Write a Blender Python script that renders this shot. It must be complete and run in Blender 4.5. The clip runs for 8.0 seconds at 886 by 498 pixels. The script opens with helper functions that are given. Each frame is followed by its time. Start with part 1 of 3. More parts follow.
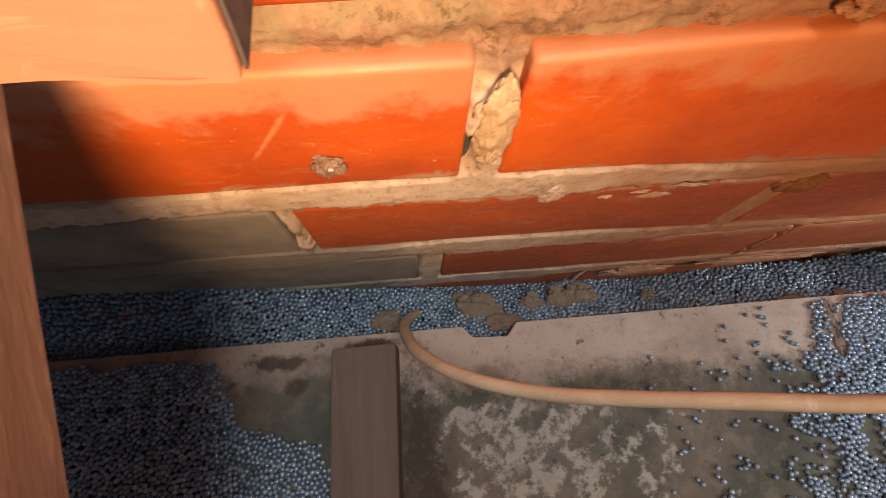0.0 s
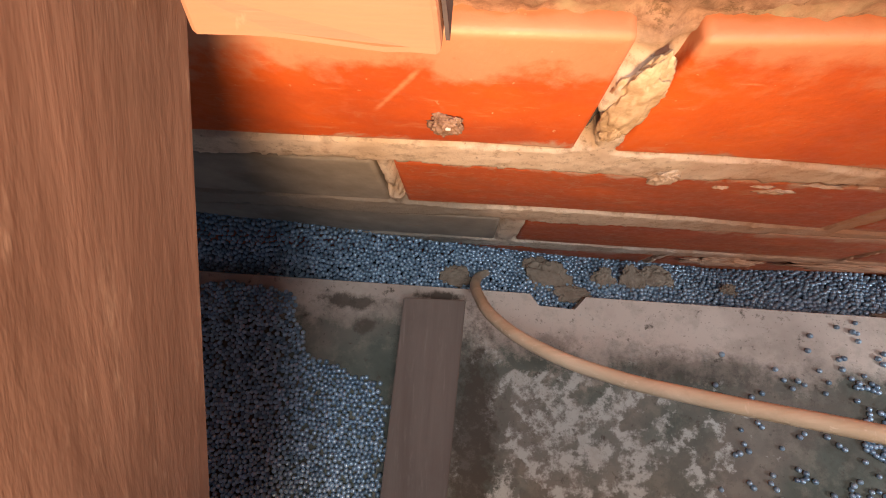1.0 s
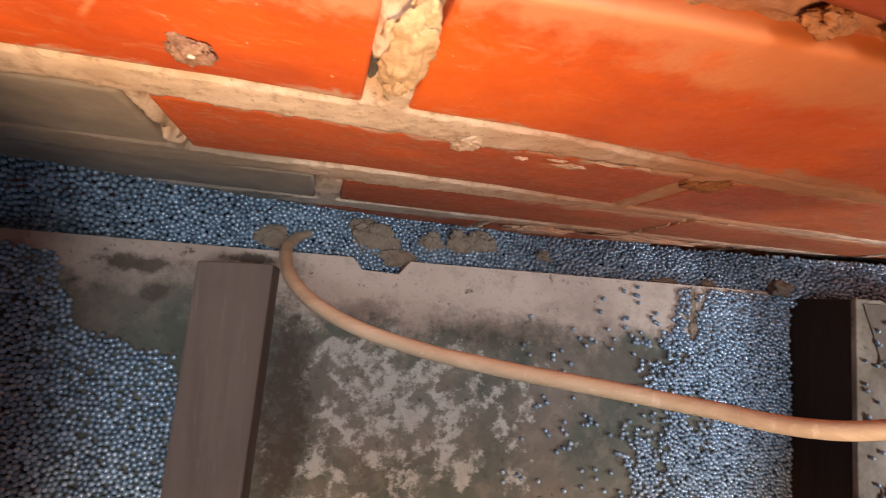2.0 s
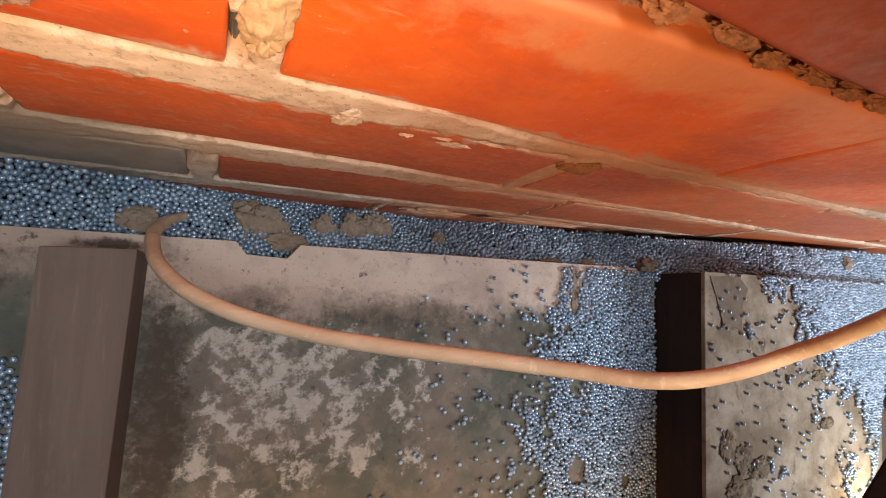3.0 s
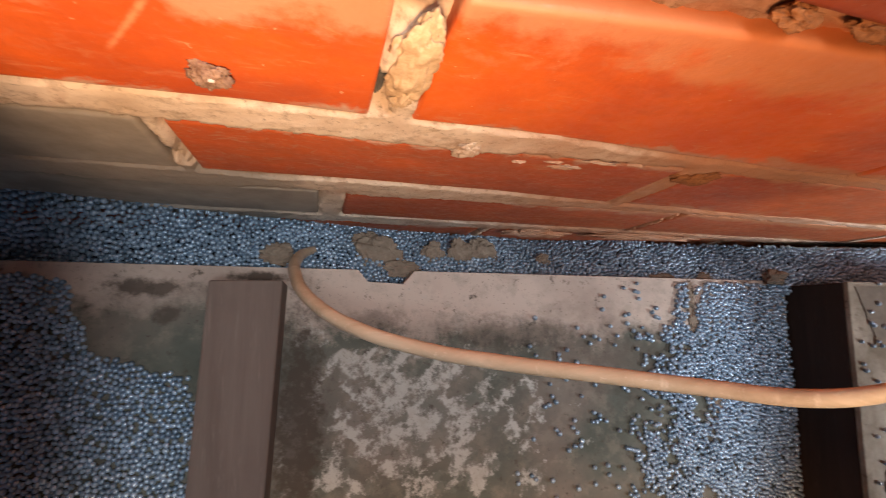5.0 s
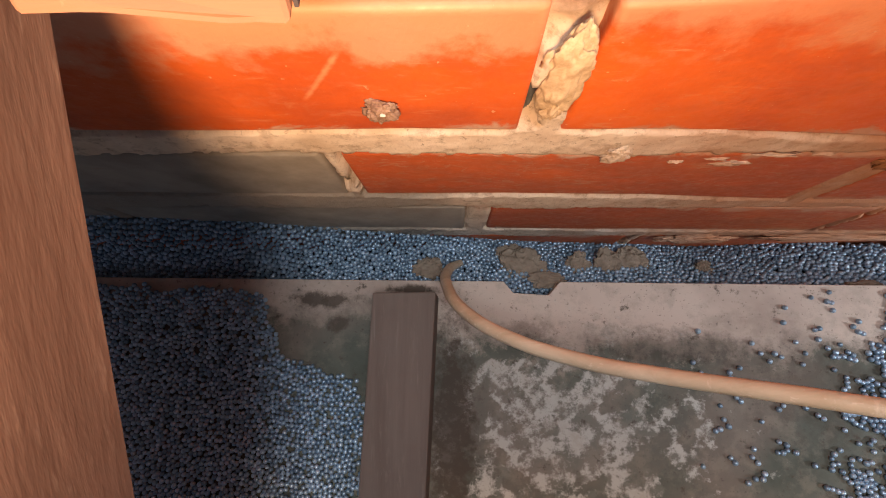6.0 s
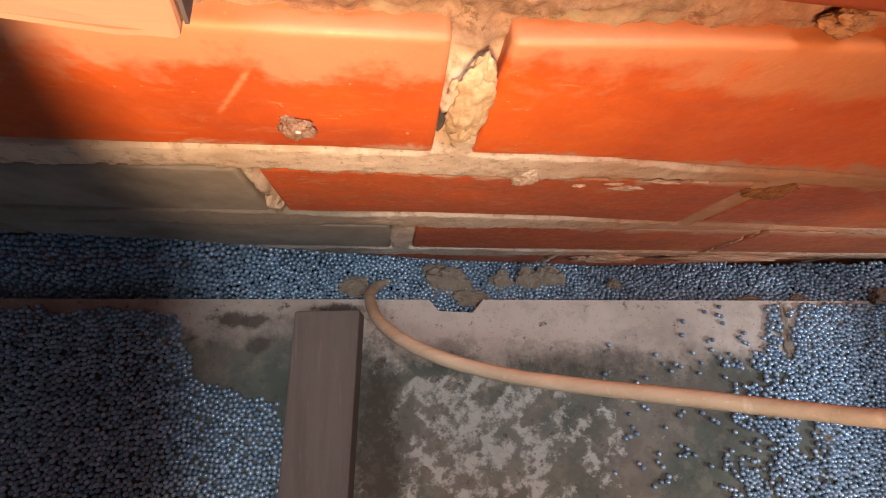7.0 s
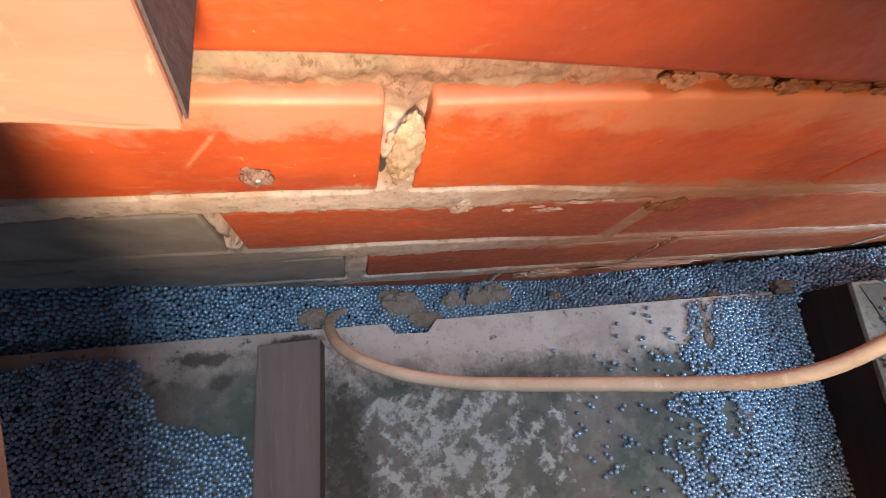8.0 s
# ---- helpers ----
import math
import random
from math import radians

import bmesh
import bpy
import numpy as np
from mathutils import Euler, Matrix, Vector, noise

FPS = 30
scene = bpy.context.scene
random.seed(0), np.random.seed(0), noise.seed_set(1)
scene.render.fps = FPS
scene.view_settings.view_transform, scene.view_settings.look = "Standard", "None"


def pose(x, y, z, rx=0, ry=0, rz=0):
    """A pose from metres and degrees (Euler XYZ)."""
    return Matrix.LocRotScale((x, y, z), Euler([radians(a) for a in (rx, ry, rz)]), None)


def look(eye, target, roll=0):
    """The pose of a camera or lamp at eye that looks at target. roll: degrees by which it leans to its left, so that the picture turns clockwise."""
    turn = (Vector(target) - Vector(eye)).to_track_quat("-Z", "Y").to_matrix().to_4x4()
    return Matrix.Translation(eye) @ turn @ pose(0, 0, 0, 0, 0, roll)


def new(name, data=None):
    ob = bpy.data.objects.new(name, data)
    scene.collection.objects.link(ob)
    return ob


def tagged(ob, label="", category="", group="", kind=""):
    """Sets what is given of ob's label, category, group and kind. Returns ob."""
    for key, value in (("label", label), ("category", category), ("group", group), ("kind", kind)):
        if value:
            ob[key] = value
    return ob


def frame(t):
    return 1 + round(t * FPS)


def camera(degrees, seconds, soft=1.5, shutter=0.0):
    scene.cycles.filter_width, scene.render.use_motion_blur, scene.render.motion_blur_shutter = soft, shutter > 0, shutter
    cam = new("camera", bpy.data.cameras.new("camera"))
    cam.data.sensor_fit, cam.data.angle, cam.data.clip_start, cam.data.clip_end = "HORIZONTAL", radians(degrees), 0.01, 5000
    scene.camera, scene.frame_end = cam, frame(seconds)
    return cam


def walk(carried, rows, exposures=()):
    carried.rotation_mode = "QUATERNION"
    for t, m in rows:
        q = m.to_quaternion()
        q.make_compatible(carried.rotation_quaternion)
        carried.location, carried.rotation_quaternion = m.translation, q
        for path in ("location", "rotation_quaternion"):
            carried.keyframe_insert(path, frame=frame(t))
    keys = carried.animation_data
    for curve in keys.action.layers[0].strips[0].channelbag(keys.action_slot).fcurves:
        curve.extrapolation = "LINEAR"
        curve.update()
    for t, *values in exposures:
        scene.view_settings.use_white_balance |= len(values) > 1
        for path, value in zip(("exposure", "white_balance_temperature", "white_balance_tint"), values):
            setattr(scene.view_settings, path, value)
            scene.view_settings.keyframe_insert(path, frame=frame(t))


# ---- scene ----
LENS = 87.34
# seconds, eye, forward direction, up direction
PATH = [
    (0, -0.02044, 0.0113, 0.32103, 0.06209, 0.28669, -0.95601, 0.0759, 0.95373, 0.29093),
    (0.5, -0.03706, 0.01445, 0.3227, -0.0158, 0.22292, -0.97471, -0.00075, 0.97483, 0.22296),
    (1, -0.03776, 0.01768, 0.32085, -0.04793, 0.18425, -0.98171, -0.06227, 0.98038, 0.18704),
    (1.5, -0.02415, 0.02239, 0.30861, 0.08005, 0.1486, -0.98565, -0.09142, 0.98575, 0.14119),
    (2, -0.00819, 0.02532, 0.30612, 0.24084, 0.11292, -0.96397, -0.08663, 0.99175, 0.09453),
    (2.2, -0.00403, 0.02514, 0.30519, 0.29827, 0.09974, -0.94926, -0.08117, 0.99357, 0.07889),
    (3.3, 0.00108, 0.02099, 0.30769, 0.46811, 0.0956, -0.87848, -0.05793, 0.99531, 0.07744),
    (3.5, 0.00183, 0.02137, 0.30852, 0.49479, 0.10096, -0.86313, -0.05565, 0.99487, 0.08447),
    (4, 0.00222, 0.02129, 0.30907, 0.53791, 0.11378, -0.83529, -0.05345, 0.99346, 0.1009),
    (4.5, -0.00786, 0.02321, 0.31123, 0.43987, 0.12663, -0.88909, -0.05201, 0.99194, 0.11554),
    (5, -0.0148, 0.01971, 0.31155, 0.25061, 0.14452, -0.95724, -0.03657, 0.9895, 0.13982),
    (5.2, -0.01887, 0.01958, 0.31348, 0.15848, 0.15487, -0.97514, -0.03475, 0.98789, 0.15124),
    (6.3, -0.02162, 0.01587, 0.31769, -0.04718, 0.18506, -0.98159, -0.00206, 0.98267, 0.18537),
    (6.5, -0.01766, 0.01488, 0.32043, -0.01192, 0.19817, -0.9801, -0.00784, 0.98012, 0.19827),
    (7, -0.01424, 0.01412, 0.32091, 0.09931, 0.21964, -0.97051, -0.01166, 0.97552, 0.21958),
    (7.5, -0.00925, 0.01221, 0.31446, 0.15253, 0.22941, -0.9613, 0.01407, 0.97208, 0.23421),
    (8, -0.01427, 0.00654, 0.34531, 0.19605, 0.27014, -0.94265, 0.05389, 0.95688, 0.28543),
]


def aim(x, y, z, fx, fy, fz, ux, uy, uz):
    """A camera pose from the eye, the forward and the up direction."""
    f = Vector((fx, fy, fz)).normalized()
    r = f.cross(Vector((ux, uy, uz))).normalized()
    u = r.cross(f)
    return Matrix(((r.x, u.x, -f.x, x), (r.y, u.y, -f.y, y), (r.z, u.z, -f.z, z), (0, 0, 0, 1)))


cam = camera(LENS, 8.0, soft=1.0, shutter=0.2)
EXPOSURES = [(0.0, -0.2, 8100, 19), (0.6, -0.05, 7050, 16), (2.0, 0.10, 7250, 17), (3.5, 0.17, 7400, 17), (4.3, 0.17, 7400, 17), (5.0, 0.10, 7250, 17), (7.3, 0.05, 6900, 15), (8.0, 0.1, 5700, 9)]
walk(cam, [(r[0], aim(*r[1:])) for r in PATH], EXPOSURES)

# ---- light ----
world = bpy.data.worlds.new("daylight")
scene.world = world
world.use_nodes = True
wn = world.node_tree.nodes
wn["Background"].inputs["Color"].default_value = (0.55, 0.72, 1.0, 1)
wn["Background"].inputs["Strength"].default_value = 0.18


def area_lamp(name, eye, target, size, watts, colour, spread=180):
    data = bpy.data.lights.new(name, "AREA")
    data.shape, data.size, data.energy, data.color, data.spread = "DISK", size, watts, colour, radians(spread)
    ob = new(name, data)
    ob.matrix_world = look(eye, target)
    return ob


# a low warm light from behind the opening, the sky over it, and daylight from the open end
area_lamp("warm_light", (-0.012, -0.30, 0.46), (0.09, 0.086, 0.18), 0.17, 7.2, (1.0, 0.62, 0.34))
area_lamp("skylight", (0.05, -0.06, 0.95), (0.05, 0.0, 0.0), 0.24, 4.2, (0.85, 0.94, 1.0))
area_lamp("daylight_opening", (0.84, -0.26, 0.50), (0.48, 0.086, 0.02), 0.20, 1.25, (0.82, 0.92, 1.0), 85)


# ---- materials ----
class Nodes:
    """Small builder for a procedural material."""

    def __init__(self, name, rough=0.8, metal=0.0, spec=0.5):
        self.mat = bpy.data.materials.new(name)
        self.mat.use_nodes = True
        self.tree = self.mat.node_tree
        self.bsdf = self.tree.nodes["Principled BSDF"]
        self.bsdf.inputs["Roughness"].default_value = rough
        self.bsdf.inputs["Metallic"].default_value = metal
        self.bsdf.inputs["Specular IOR Level"].default_value = spec
        self.coord = self.add("ShaderNodeTexCoord").outputs["Object"]

    def add(self, kind, **values):
        node = self.tree.nodes.new(kind)
        for key, value in values.items():
            node.inputs[key].default_value = value
        return node

    def link(self, a, b):
        self.tree.links.new(a, b)

    def put(self, socket, value):
        if isinstance(value, (int, float, tuple)):
            socket.default_value = value
        else:
            self.link(value, socket)

    def stretched(self, scale):
        node = self.add("ShaderNodeMapping")
        node.inputs["Scale"].default_value = scale
        self.link(self.coord, node.inputs["Vector"])
        return node.outputs["Vector"]

    def noise(self, scale, detail=5.0, rough=0.6, vector=None, distortion=0.0):
        node = self.add("ShaderNodeTexNoise", Scale=scale, Detail=detail, Roughness=rough, Distortion=distortion)
        self.link(vector or self.coord, node.inputs["Vector"])
        return node.outputs["Fac"]

    def ramp(self, value, lo, hi, a=0.0, b=1.0):
        node = self.add("ShaderNodeMapRange")
        self.link(value, node.inputs["Value"])
        for key, v in zip(("From Min", "From Max", "To Min", "To Max"), (lo, hi, a, b)):
            node.inputs[key].default_value = v
        return node.outputs["Result"]

    def math(self, op, a, b=0.0):
        node = self.add("ShaderNodeMath")
        node.operation = op
        self.put(node.inputs[0], a)
        self.put(node.inputs[1], b)
        return node.outputs[0]

    def axis(self, n):
        node = self.add("ShaderNodeSeparateXYZ")
        self.link(self.coord, node.inputs[0])
        return node.outputs[n]

    def mix(self, fac, a, b):
        node = self.add("ShaderNodeMix")
        node.data_type = "RGBA"
        self.put(node.inputs["Factor"], fac)
        for key, v in (("A", a), ("B", b)):
            sock = [s for s in node.inputs if s.name == key and s.type == "RGBA"][0]
            self.put(sock, v if not isinstance(v, tuple) else (*v, 1.0)[:4])
        return [s for s in node.outputs if s.type == "RGBA"][0]

    def colour(self, value):
        self.put(self.bsdf.inputs["Base Color"], value if not isinstance(value, tuple) else (*value, 1.0)[:4])
        return self

    def bump(self, value, strength=0.4, distance=0.001):
        node = self.add("ShaderNodeBump", Strength=strength, Distance=distance)
        self.link(value, node.inputs["Height"])
        self.link(node.outputs["Normal"], self.bsdf.inputs["Normal"])
        return self

    def rough(self, value):
        self.link(value, self.bsdf.inputs["Roughness"])
        return self

    def tone(self):
        """A random value for each object."""
        return self.add("ShaderNodeObjectInfo").outputs["Random"]


def brick_material():
    m = Nodes("fired_brick", 0.55)
    wide, fine = m.noise(22, 4), m.noise(260, 4)
    col = m.mix(m.ramp(wide, 0.35, 0.7), (0.60, 0.096, 0.011), (0.73, 0.142, 0.017))
    col = m.mix(m.ramp(m.tone(), 0, 1, 0, 0.25), col, (0.40, 0.075, 0.03))
    streak = m.noise(55, 6, 0.7, m.stretched((0.6, 1, 2.5)), 1.2)
    col = m.mix(m.ramp(streak, 0.60, 0.70, 0, 0.5), col, (0.68, 0.34, 0.18))
    col = m.mix(m.ramp(m.noise(420, 2), 0.725, 0.76, 0, 0.6), col, (0.75, 0.5, 0.33))
    # grime in broad patches, pale scuffs along the courses, a dusty film at the far end
    x = m.axis(0)
    z = m.axis(2)
    grime = m.noise(14, 6, 0.65, m.stretched((0.7, 1, 1.4)), 0.4)
    col = m.mix(m.ramp(grime, 0.5, 0.66, 0, 0.45), col, (0.30, 0.06, 0.03))
    scuff = m.noise(170, 8, 0.75, m.stretched((0.5, 1, 1.3)), 1.4)
    col = m.mix(m.math("MULTIPLY", m.ramp(scuff, 0.55, 0.60, 0, 0.55), m.ramp(z, 0.145, 0.16, 1.0, 0.12)), col, (0.62, 0.40, 0.28))
    film = m.ramp(m.math("ADD", x, m.math("MULTIPLY", m.noise(20, 7, 0.65), 0.2)), 0.30, 0.40)
    col = m.mix(m.math("MULTIPLY", film, m.ramp(m.noise(70, 7, 0.7), 0.3, 0.7, 0.05, 0.35)), col, (0.60, 0.21, 0.10))
    # courses below the scraped one are painted darker for their weaker light
    dimmed = m.ramp(m.math("ADD", z, m.math("MULTIPLY", m.math("SUBTRACT", m.noise(34, 7, 0.65), 0.5), 0.03)), 0.144, 0.150, 1, 0)
    col = m.mix(m.math("MULTIPLY", dimmed, m.ramp(m.noise(60, 8, 0.7, m.stretched((0.5, 1, 1.2))), 0.35, 0.6, 0.30, 0.70)), col, (0.31, 0.080, 0.032))
    # mortar smeared over the arrises beside the wiped beds
    for mid, drop, half in ((0.152, 0.010, 0.0125), (0.0725, 0.015, 0.013), (-0.006, 0.0, 0.012)):
        line = m.ramp(x, 0.03, 0.45, mid, mid - drop)
        reach = m.math("ADD", m.math("ABSOLUTE", m.math("SUBTRACT", z, line)), m.math("MULTIPLY", m.math("SUBTRACT", m.noise(46, 8, 0.7, m.stretched((0.6, 1, 1)), 0.5), 0.5), 0.05))
        col = m.mix(m.ramp(reach, half - 0.004, half + 0.001, 0.75, 0.0), col, m.mix(m.ramp(x, 0.04, 0.2), (0.52, 0.41, 0.32), (0.52, 0.24, 0.12)))
    # a thin wash of mortar runs down from the thick bed above the second course
    wash = m.math("ADD", z, m.math("MULTIPLY", m.math("SUBTRACT", m.noise(38, 7, 0.65), 0.5), 0.09))
    wash = m.math("MULTIPLY", m.ramp(wash, 0.207, 0.220), m.ramp(z, 0.236, 0.238, 1, 0))
    col = m.mix(m.math("MULTIPLY", wash, 0.62), col, m.mix(m.ramp(x, -0.02, 0.10), (0.60, 0.36, 0.24), (0.66, 0.26, 0.10)))
    # long dark streaks over the top course, stronger to the right
    top_streak = m.math("ADD", x, m.math("MULTIPLY", m.math("SUBTRACT", m.noise(16, 7, 0.65, m.stretched((0.35, 1, 2.5)), 0.4), 0.5), 0.30))
    top_streak = m.math("MULTIPLY", m.ramp(top_streak, -0.16, 0.13), m.ramp(z, 0.235, 0.240))
    col = m.mix(m.math("MULTIPLY", top_streak, 0.68), col, (0.20, 0.035, 0.010))
    # a pale scratch across one brick
    off = m.math("ABSOLUTE", m.math("SUBTRACT", m.math("MULTIPLY", m.math("ADD", x, 0.0605), 0.837), m.math("MULTIPLY", m.math("SUBTRACT", z, 0.198), 0.547)))
    scratch = m.math("MULTIPLY", m.ramp(m.math("ADD", off, m.math("MULTIPLY", m.noise(300, 4), 0.002)), 0.0009, 0.0022, 1, 0), m.math("MULTIPLY", m.ramp(z, 0.184, 0.188), m.ramp(z, 0.207, 0.212, 1, 0)))
    col = m.mix(m.math("MULTIPLY", scratch, m.ramp(x, -0.04, -0.035, 0.6, 0.0)), col, (0.72, 0.36, 0.20))
    m.colour(col).rough(m.ramp(fine, 0.3, 0.7, 0.42, 0.68))
    return m.bump(m.math("ADD", m.math("MULTIPLY", wide, 2.0), fine), 0.25, 0.0008).mat


def smeared_brick_material():
    m = Nodes("cement_smeared_brick", 0.85)
    col = m.mix(m.ramp(m.noise(30, 5), 0.35, 0.65), (0.22, 0.202, 0.172), (0.37, 0.34, 0.295))
    col = m.mix(m.ramp(m.noise(70, 6, 0.7, m.stretched((0.5, 1, 2))), 0.62, 0.75, 0, 0.5), col, (0.36, 0.2, 0.12))
    return m.colour(col).bump(m.noise(240, 5), 0.4, 0.001).mat


def mortar_material():
    m = Nodes("lime_mortar", 0.95, spec=0.15)
    grain = m.noise(520, 4, 0.7)
    col = m.mix(m.ramp(m.noise(45, 5, 0.65), 0.35, 0.65), (0.60, 0.49, 0.385), (0.78, 0.68, 0.57))
    col = m.mix(m.ramp(m.noise(130, 7, 0.75), 0.54, 0.66, 0, 0.75), col, (0.34, 0.26, 0.185))
    col = m.mix(m.ramp(m.noise(26, 5, 0.6, None, 0.4), 0.55, 0.68, 0, 0.5), col, (0.42, 0.22, 0.13))
    col = m.mix(m.ramp(grain, 0.62, 0.70, 0, 0.6), col, (0.2, 0.16, 0.12))
    col = m.mix(m.ramp(m.noise(85, 7, 0.7), 0.55, 0.63, 0, 0.5), col, (0.33, 0.25, 0.18))
    # the beds beside the cement-smeared bricks are smeared over as well
    wave = m.math("MULTIPLY", m.math("SUBTRACT", m.noise(40, 7, 0.7), 0.5), 0.06)
    grey = m.math("MULTIPLY", m.ramp(m.math("ADD", m.axis(0), wave), -0.045, -0.02, 1, 0), m.ramp(m.axis(2), 0.088, 0.094, 1, 0))
    col = m.mix(m.math("MULTIPLY", grey, 0.85), col, (0.29, 0.265, 0.23))
    # brick dust wiped into the beds away from the smeared end
    away = m.math("ADD", m.axis(0), m.math("MULTIPLY", m.math("SUBTRACT", m.noise(30, 6, 0.65), 0.5), 0.16))
    dusty = m.math("MULTIPLY", m.ramp(away, 0.02, 0.16), m.ramp(away, 0.24, 0.42, 1.0, 0.35))
    col = m.mix(m.math("MULTIPLY", dusty, 0.85), col, (0.47, 0.19, 0.09))
    crumb = m.noise(230, 8, 0.8)
    raw = m.mix(m.ramp(m.noise(110, 9, 0.8), 0.40, 0.60), (0.23, 0.145, 0.105), (0.44, 0.30, 0.225))
    raw = m.mix(m.ramp(m.noise(34, 6), 0.5, 0.62, 0, 0.7), raw, (0.36, 0.34, 0.25))
    raw = m.mix(m.ramp(m.noise(150, 8, 0.8), 0.56, 0.62, 0, 0.7), raw, (0.13, 0.09, 0.055))
    raw = m.mix(m.math("MULTIPLY", m.ramp(away, 0.04, 0.12), 0.85), raw, (0.52, 0.18, 0.07))
    col = m.mix(m.ramp(m.axis(2), 0.213, 0.224), col, raw)
    col = m.mix(m.ramp(crumb, 0.56, 0.66, 0, 0.4), col, (0.24, 0.17, 0.11))
    return m.colour(col).bump(m.math("ADD", m.noise(160, 6, 0.7), m.math("MULTIPLY", m.noise(480, 8, 0.8), 1.0)), 0.5, 0.0012).mat


def board_material():
    m = Nodes("stained_board", 0.8, spec=0.25)
    x, y = m.axis(0), m.axis(1)
    base = m.mix(m.ramp(m.noise(18, 5), 0.3, 0.7), (0.068, 0.080, 0.068), (0.150, 0.162, 0.140))
    # clean paper along the cut edge
    wob = m.math("MULTIPLY", m.math("SUBTRACT", m.noise(30, 9, 0.75), 0.5), 0.085)
    left = m.ramp(x, -0.05, 0.0, 0.020, 0.0)
    clean = m.ramp(m.math("SUBTRACT", m.math("ADD", y, wob), left), 0.0, 0.020)
    col = m.mix(clean, base, (0.54, 0.46, 0.405))
    col = m.mix(m.ramp(m.noise(9, 5, 0.6), 0.48, 0.62, 0, 0.45), col, (0.20, 0.145, 0.125))
    # flaking whitewash in the middle of the bay
    cx, cy = m.math("DIVIDE", m.math("SUBTRACT", x, 0.040), 0.11), m.math("DIVIDE", m.math("ADD", y, 0.050), 0.070)
    far = m.math("SQRT", m.math("ADD", m.math("MULTIPLY", cx, cx), m.math("MULTIPLY", cy, cy)))
    flake = m.noise(42, 12, 0.66)
    white = m.ramp(m.math("SUBTRACT", flake, m.math("MULTIPLY", far, 0.19)), 0.37, 0.42)
    broken = m.ramp(m.noise(70, 10, 0.72), 0.46, 0.54, 0.1, 0.85)
    col = m.mix(m.math("MULTIPLY", white, broken), col, (0.47, 0.475, 0.45))
    col = m.mix(m.ramp(m.noise(60, 8, 0.7), 0.5, 0.62, 0, 0.35), col, (0.27, 0.24, 0.2))
    # damp smudges; the one at x 0.335 also holds the raised panel's shade
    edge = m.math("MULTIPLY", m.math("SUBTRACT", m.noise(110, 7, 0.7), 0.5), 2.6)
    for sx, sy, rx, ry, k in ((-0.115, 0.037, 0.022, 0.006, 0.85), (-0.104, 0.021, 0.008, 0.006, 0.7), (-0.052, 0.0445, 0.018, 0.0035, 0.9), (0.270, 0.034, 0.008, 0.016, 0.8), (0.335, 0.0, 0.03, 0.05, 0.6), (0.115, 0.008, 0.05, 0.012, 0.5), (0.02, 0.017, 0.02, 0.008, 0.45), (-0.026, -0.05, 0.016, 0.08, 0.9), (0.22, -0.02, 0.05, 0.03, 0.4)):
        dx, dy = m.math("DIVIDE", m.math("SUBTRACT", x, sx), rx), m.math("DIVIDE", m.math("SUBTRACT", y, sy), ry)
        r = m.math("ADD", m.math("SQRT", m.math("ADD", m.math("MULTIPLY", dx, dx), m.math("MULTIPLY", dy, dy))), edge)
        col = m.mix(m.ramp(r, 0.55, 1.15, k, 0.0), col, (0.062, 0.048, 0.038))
    dirt = m.noise(95, 7, 0.7)
    col = m.mix(m.ramp(dirt, 0.60, 0.68, 0, 0.85), col, (0.075, 0.062, 0.05))
    col = m.mix(m.ramp(m.noise(400, 3), 0.62, 0.7, 0, 0.5), col, (0.07, 0.06, 0.05))
    return m.colour(col).bump(m.math("ADD", flake, m.math("MULTIPLY", dirt, 0.6)), 0.35, 0.0012).mat


def wood_material(name, dark, light, pale, rough=0.75, along=(1, 0.07, 1), tilt=0.0):
    m = Nodes(name, rough, spec=0.3)
    turn = m.add("ShaderNodeMapping")
    turn.inputs["Rotation"].default_value = (-tilt, 0, 0)
    m.link(m.coord, turn.inputs["Vector"])
    m.coord = turn.outputs["Vector"]
    v = m.stretched(along)
    grain, fine = m.noise(70, 6, 0.65, v, 0.6), m.noise(420, 3, 0.6, v)
    col = m.mix(m.ramp(grain, 0.3, 0.7), dark, light)
    col = m.mix(m.ramp(fine, 0.62, 0.74, 0, 0.6), col, pale)
    col = m.mix(m.ramp(m.noise(30, 4), 0.55, 0.7, 0, 0.35), col, dark)
    fleck = m.noise(150, 5, 0.7, m.stretched((1, 0.22, 1)))
    col = m.mix(m.ramp(fleck, 0.60, 0.72, 0, 0.55), col, pale)
    return m.colour(col).bump(m.math("ADD", grain, m.math("MULTIPLY", fine, 0.5)), 0.4, 0.001).mat


def bead_material():
    m = Nodes("graphite_polystyrene", 0.36, 0.55, spec=0.7)
    geo = m.add("ShaderNodeNewGeometry").outputs["Random Per Island"]
    col = m.mix(geo, (0.18, 0.285, 0.395), (0.48, 0.655, 0.83))
    return m.colour(m.mix(m.ramp(m.noise(700, 2), 0.55, 0.75, 0, 0.3), col, (0.1, 0.12, 0.15))).mat


def plain_material(name, a, b, rough, scale=80, bump=0.3):
    m = Nodes(name, rough, spec=0.35)
    n = m.noise(scale, 6, 0.65)
    return m.colour(m.mix(m.ramp(n, 0.3, 0.7), a, b)).bump(n, bump, 0.001).mat


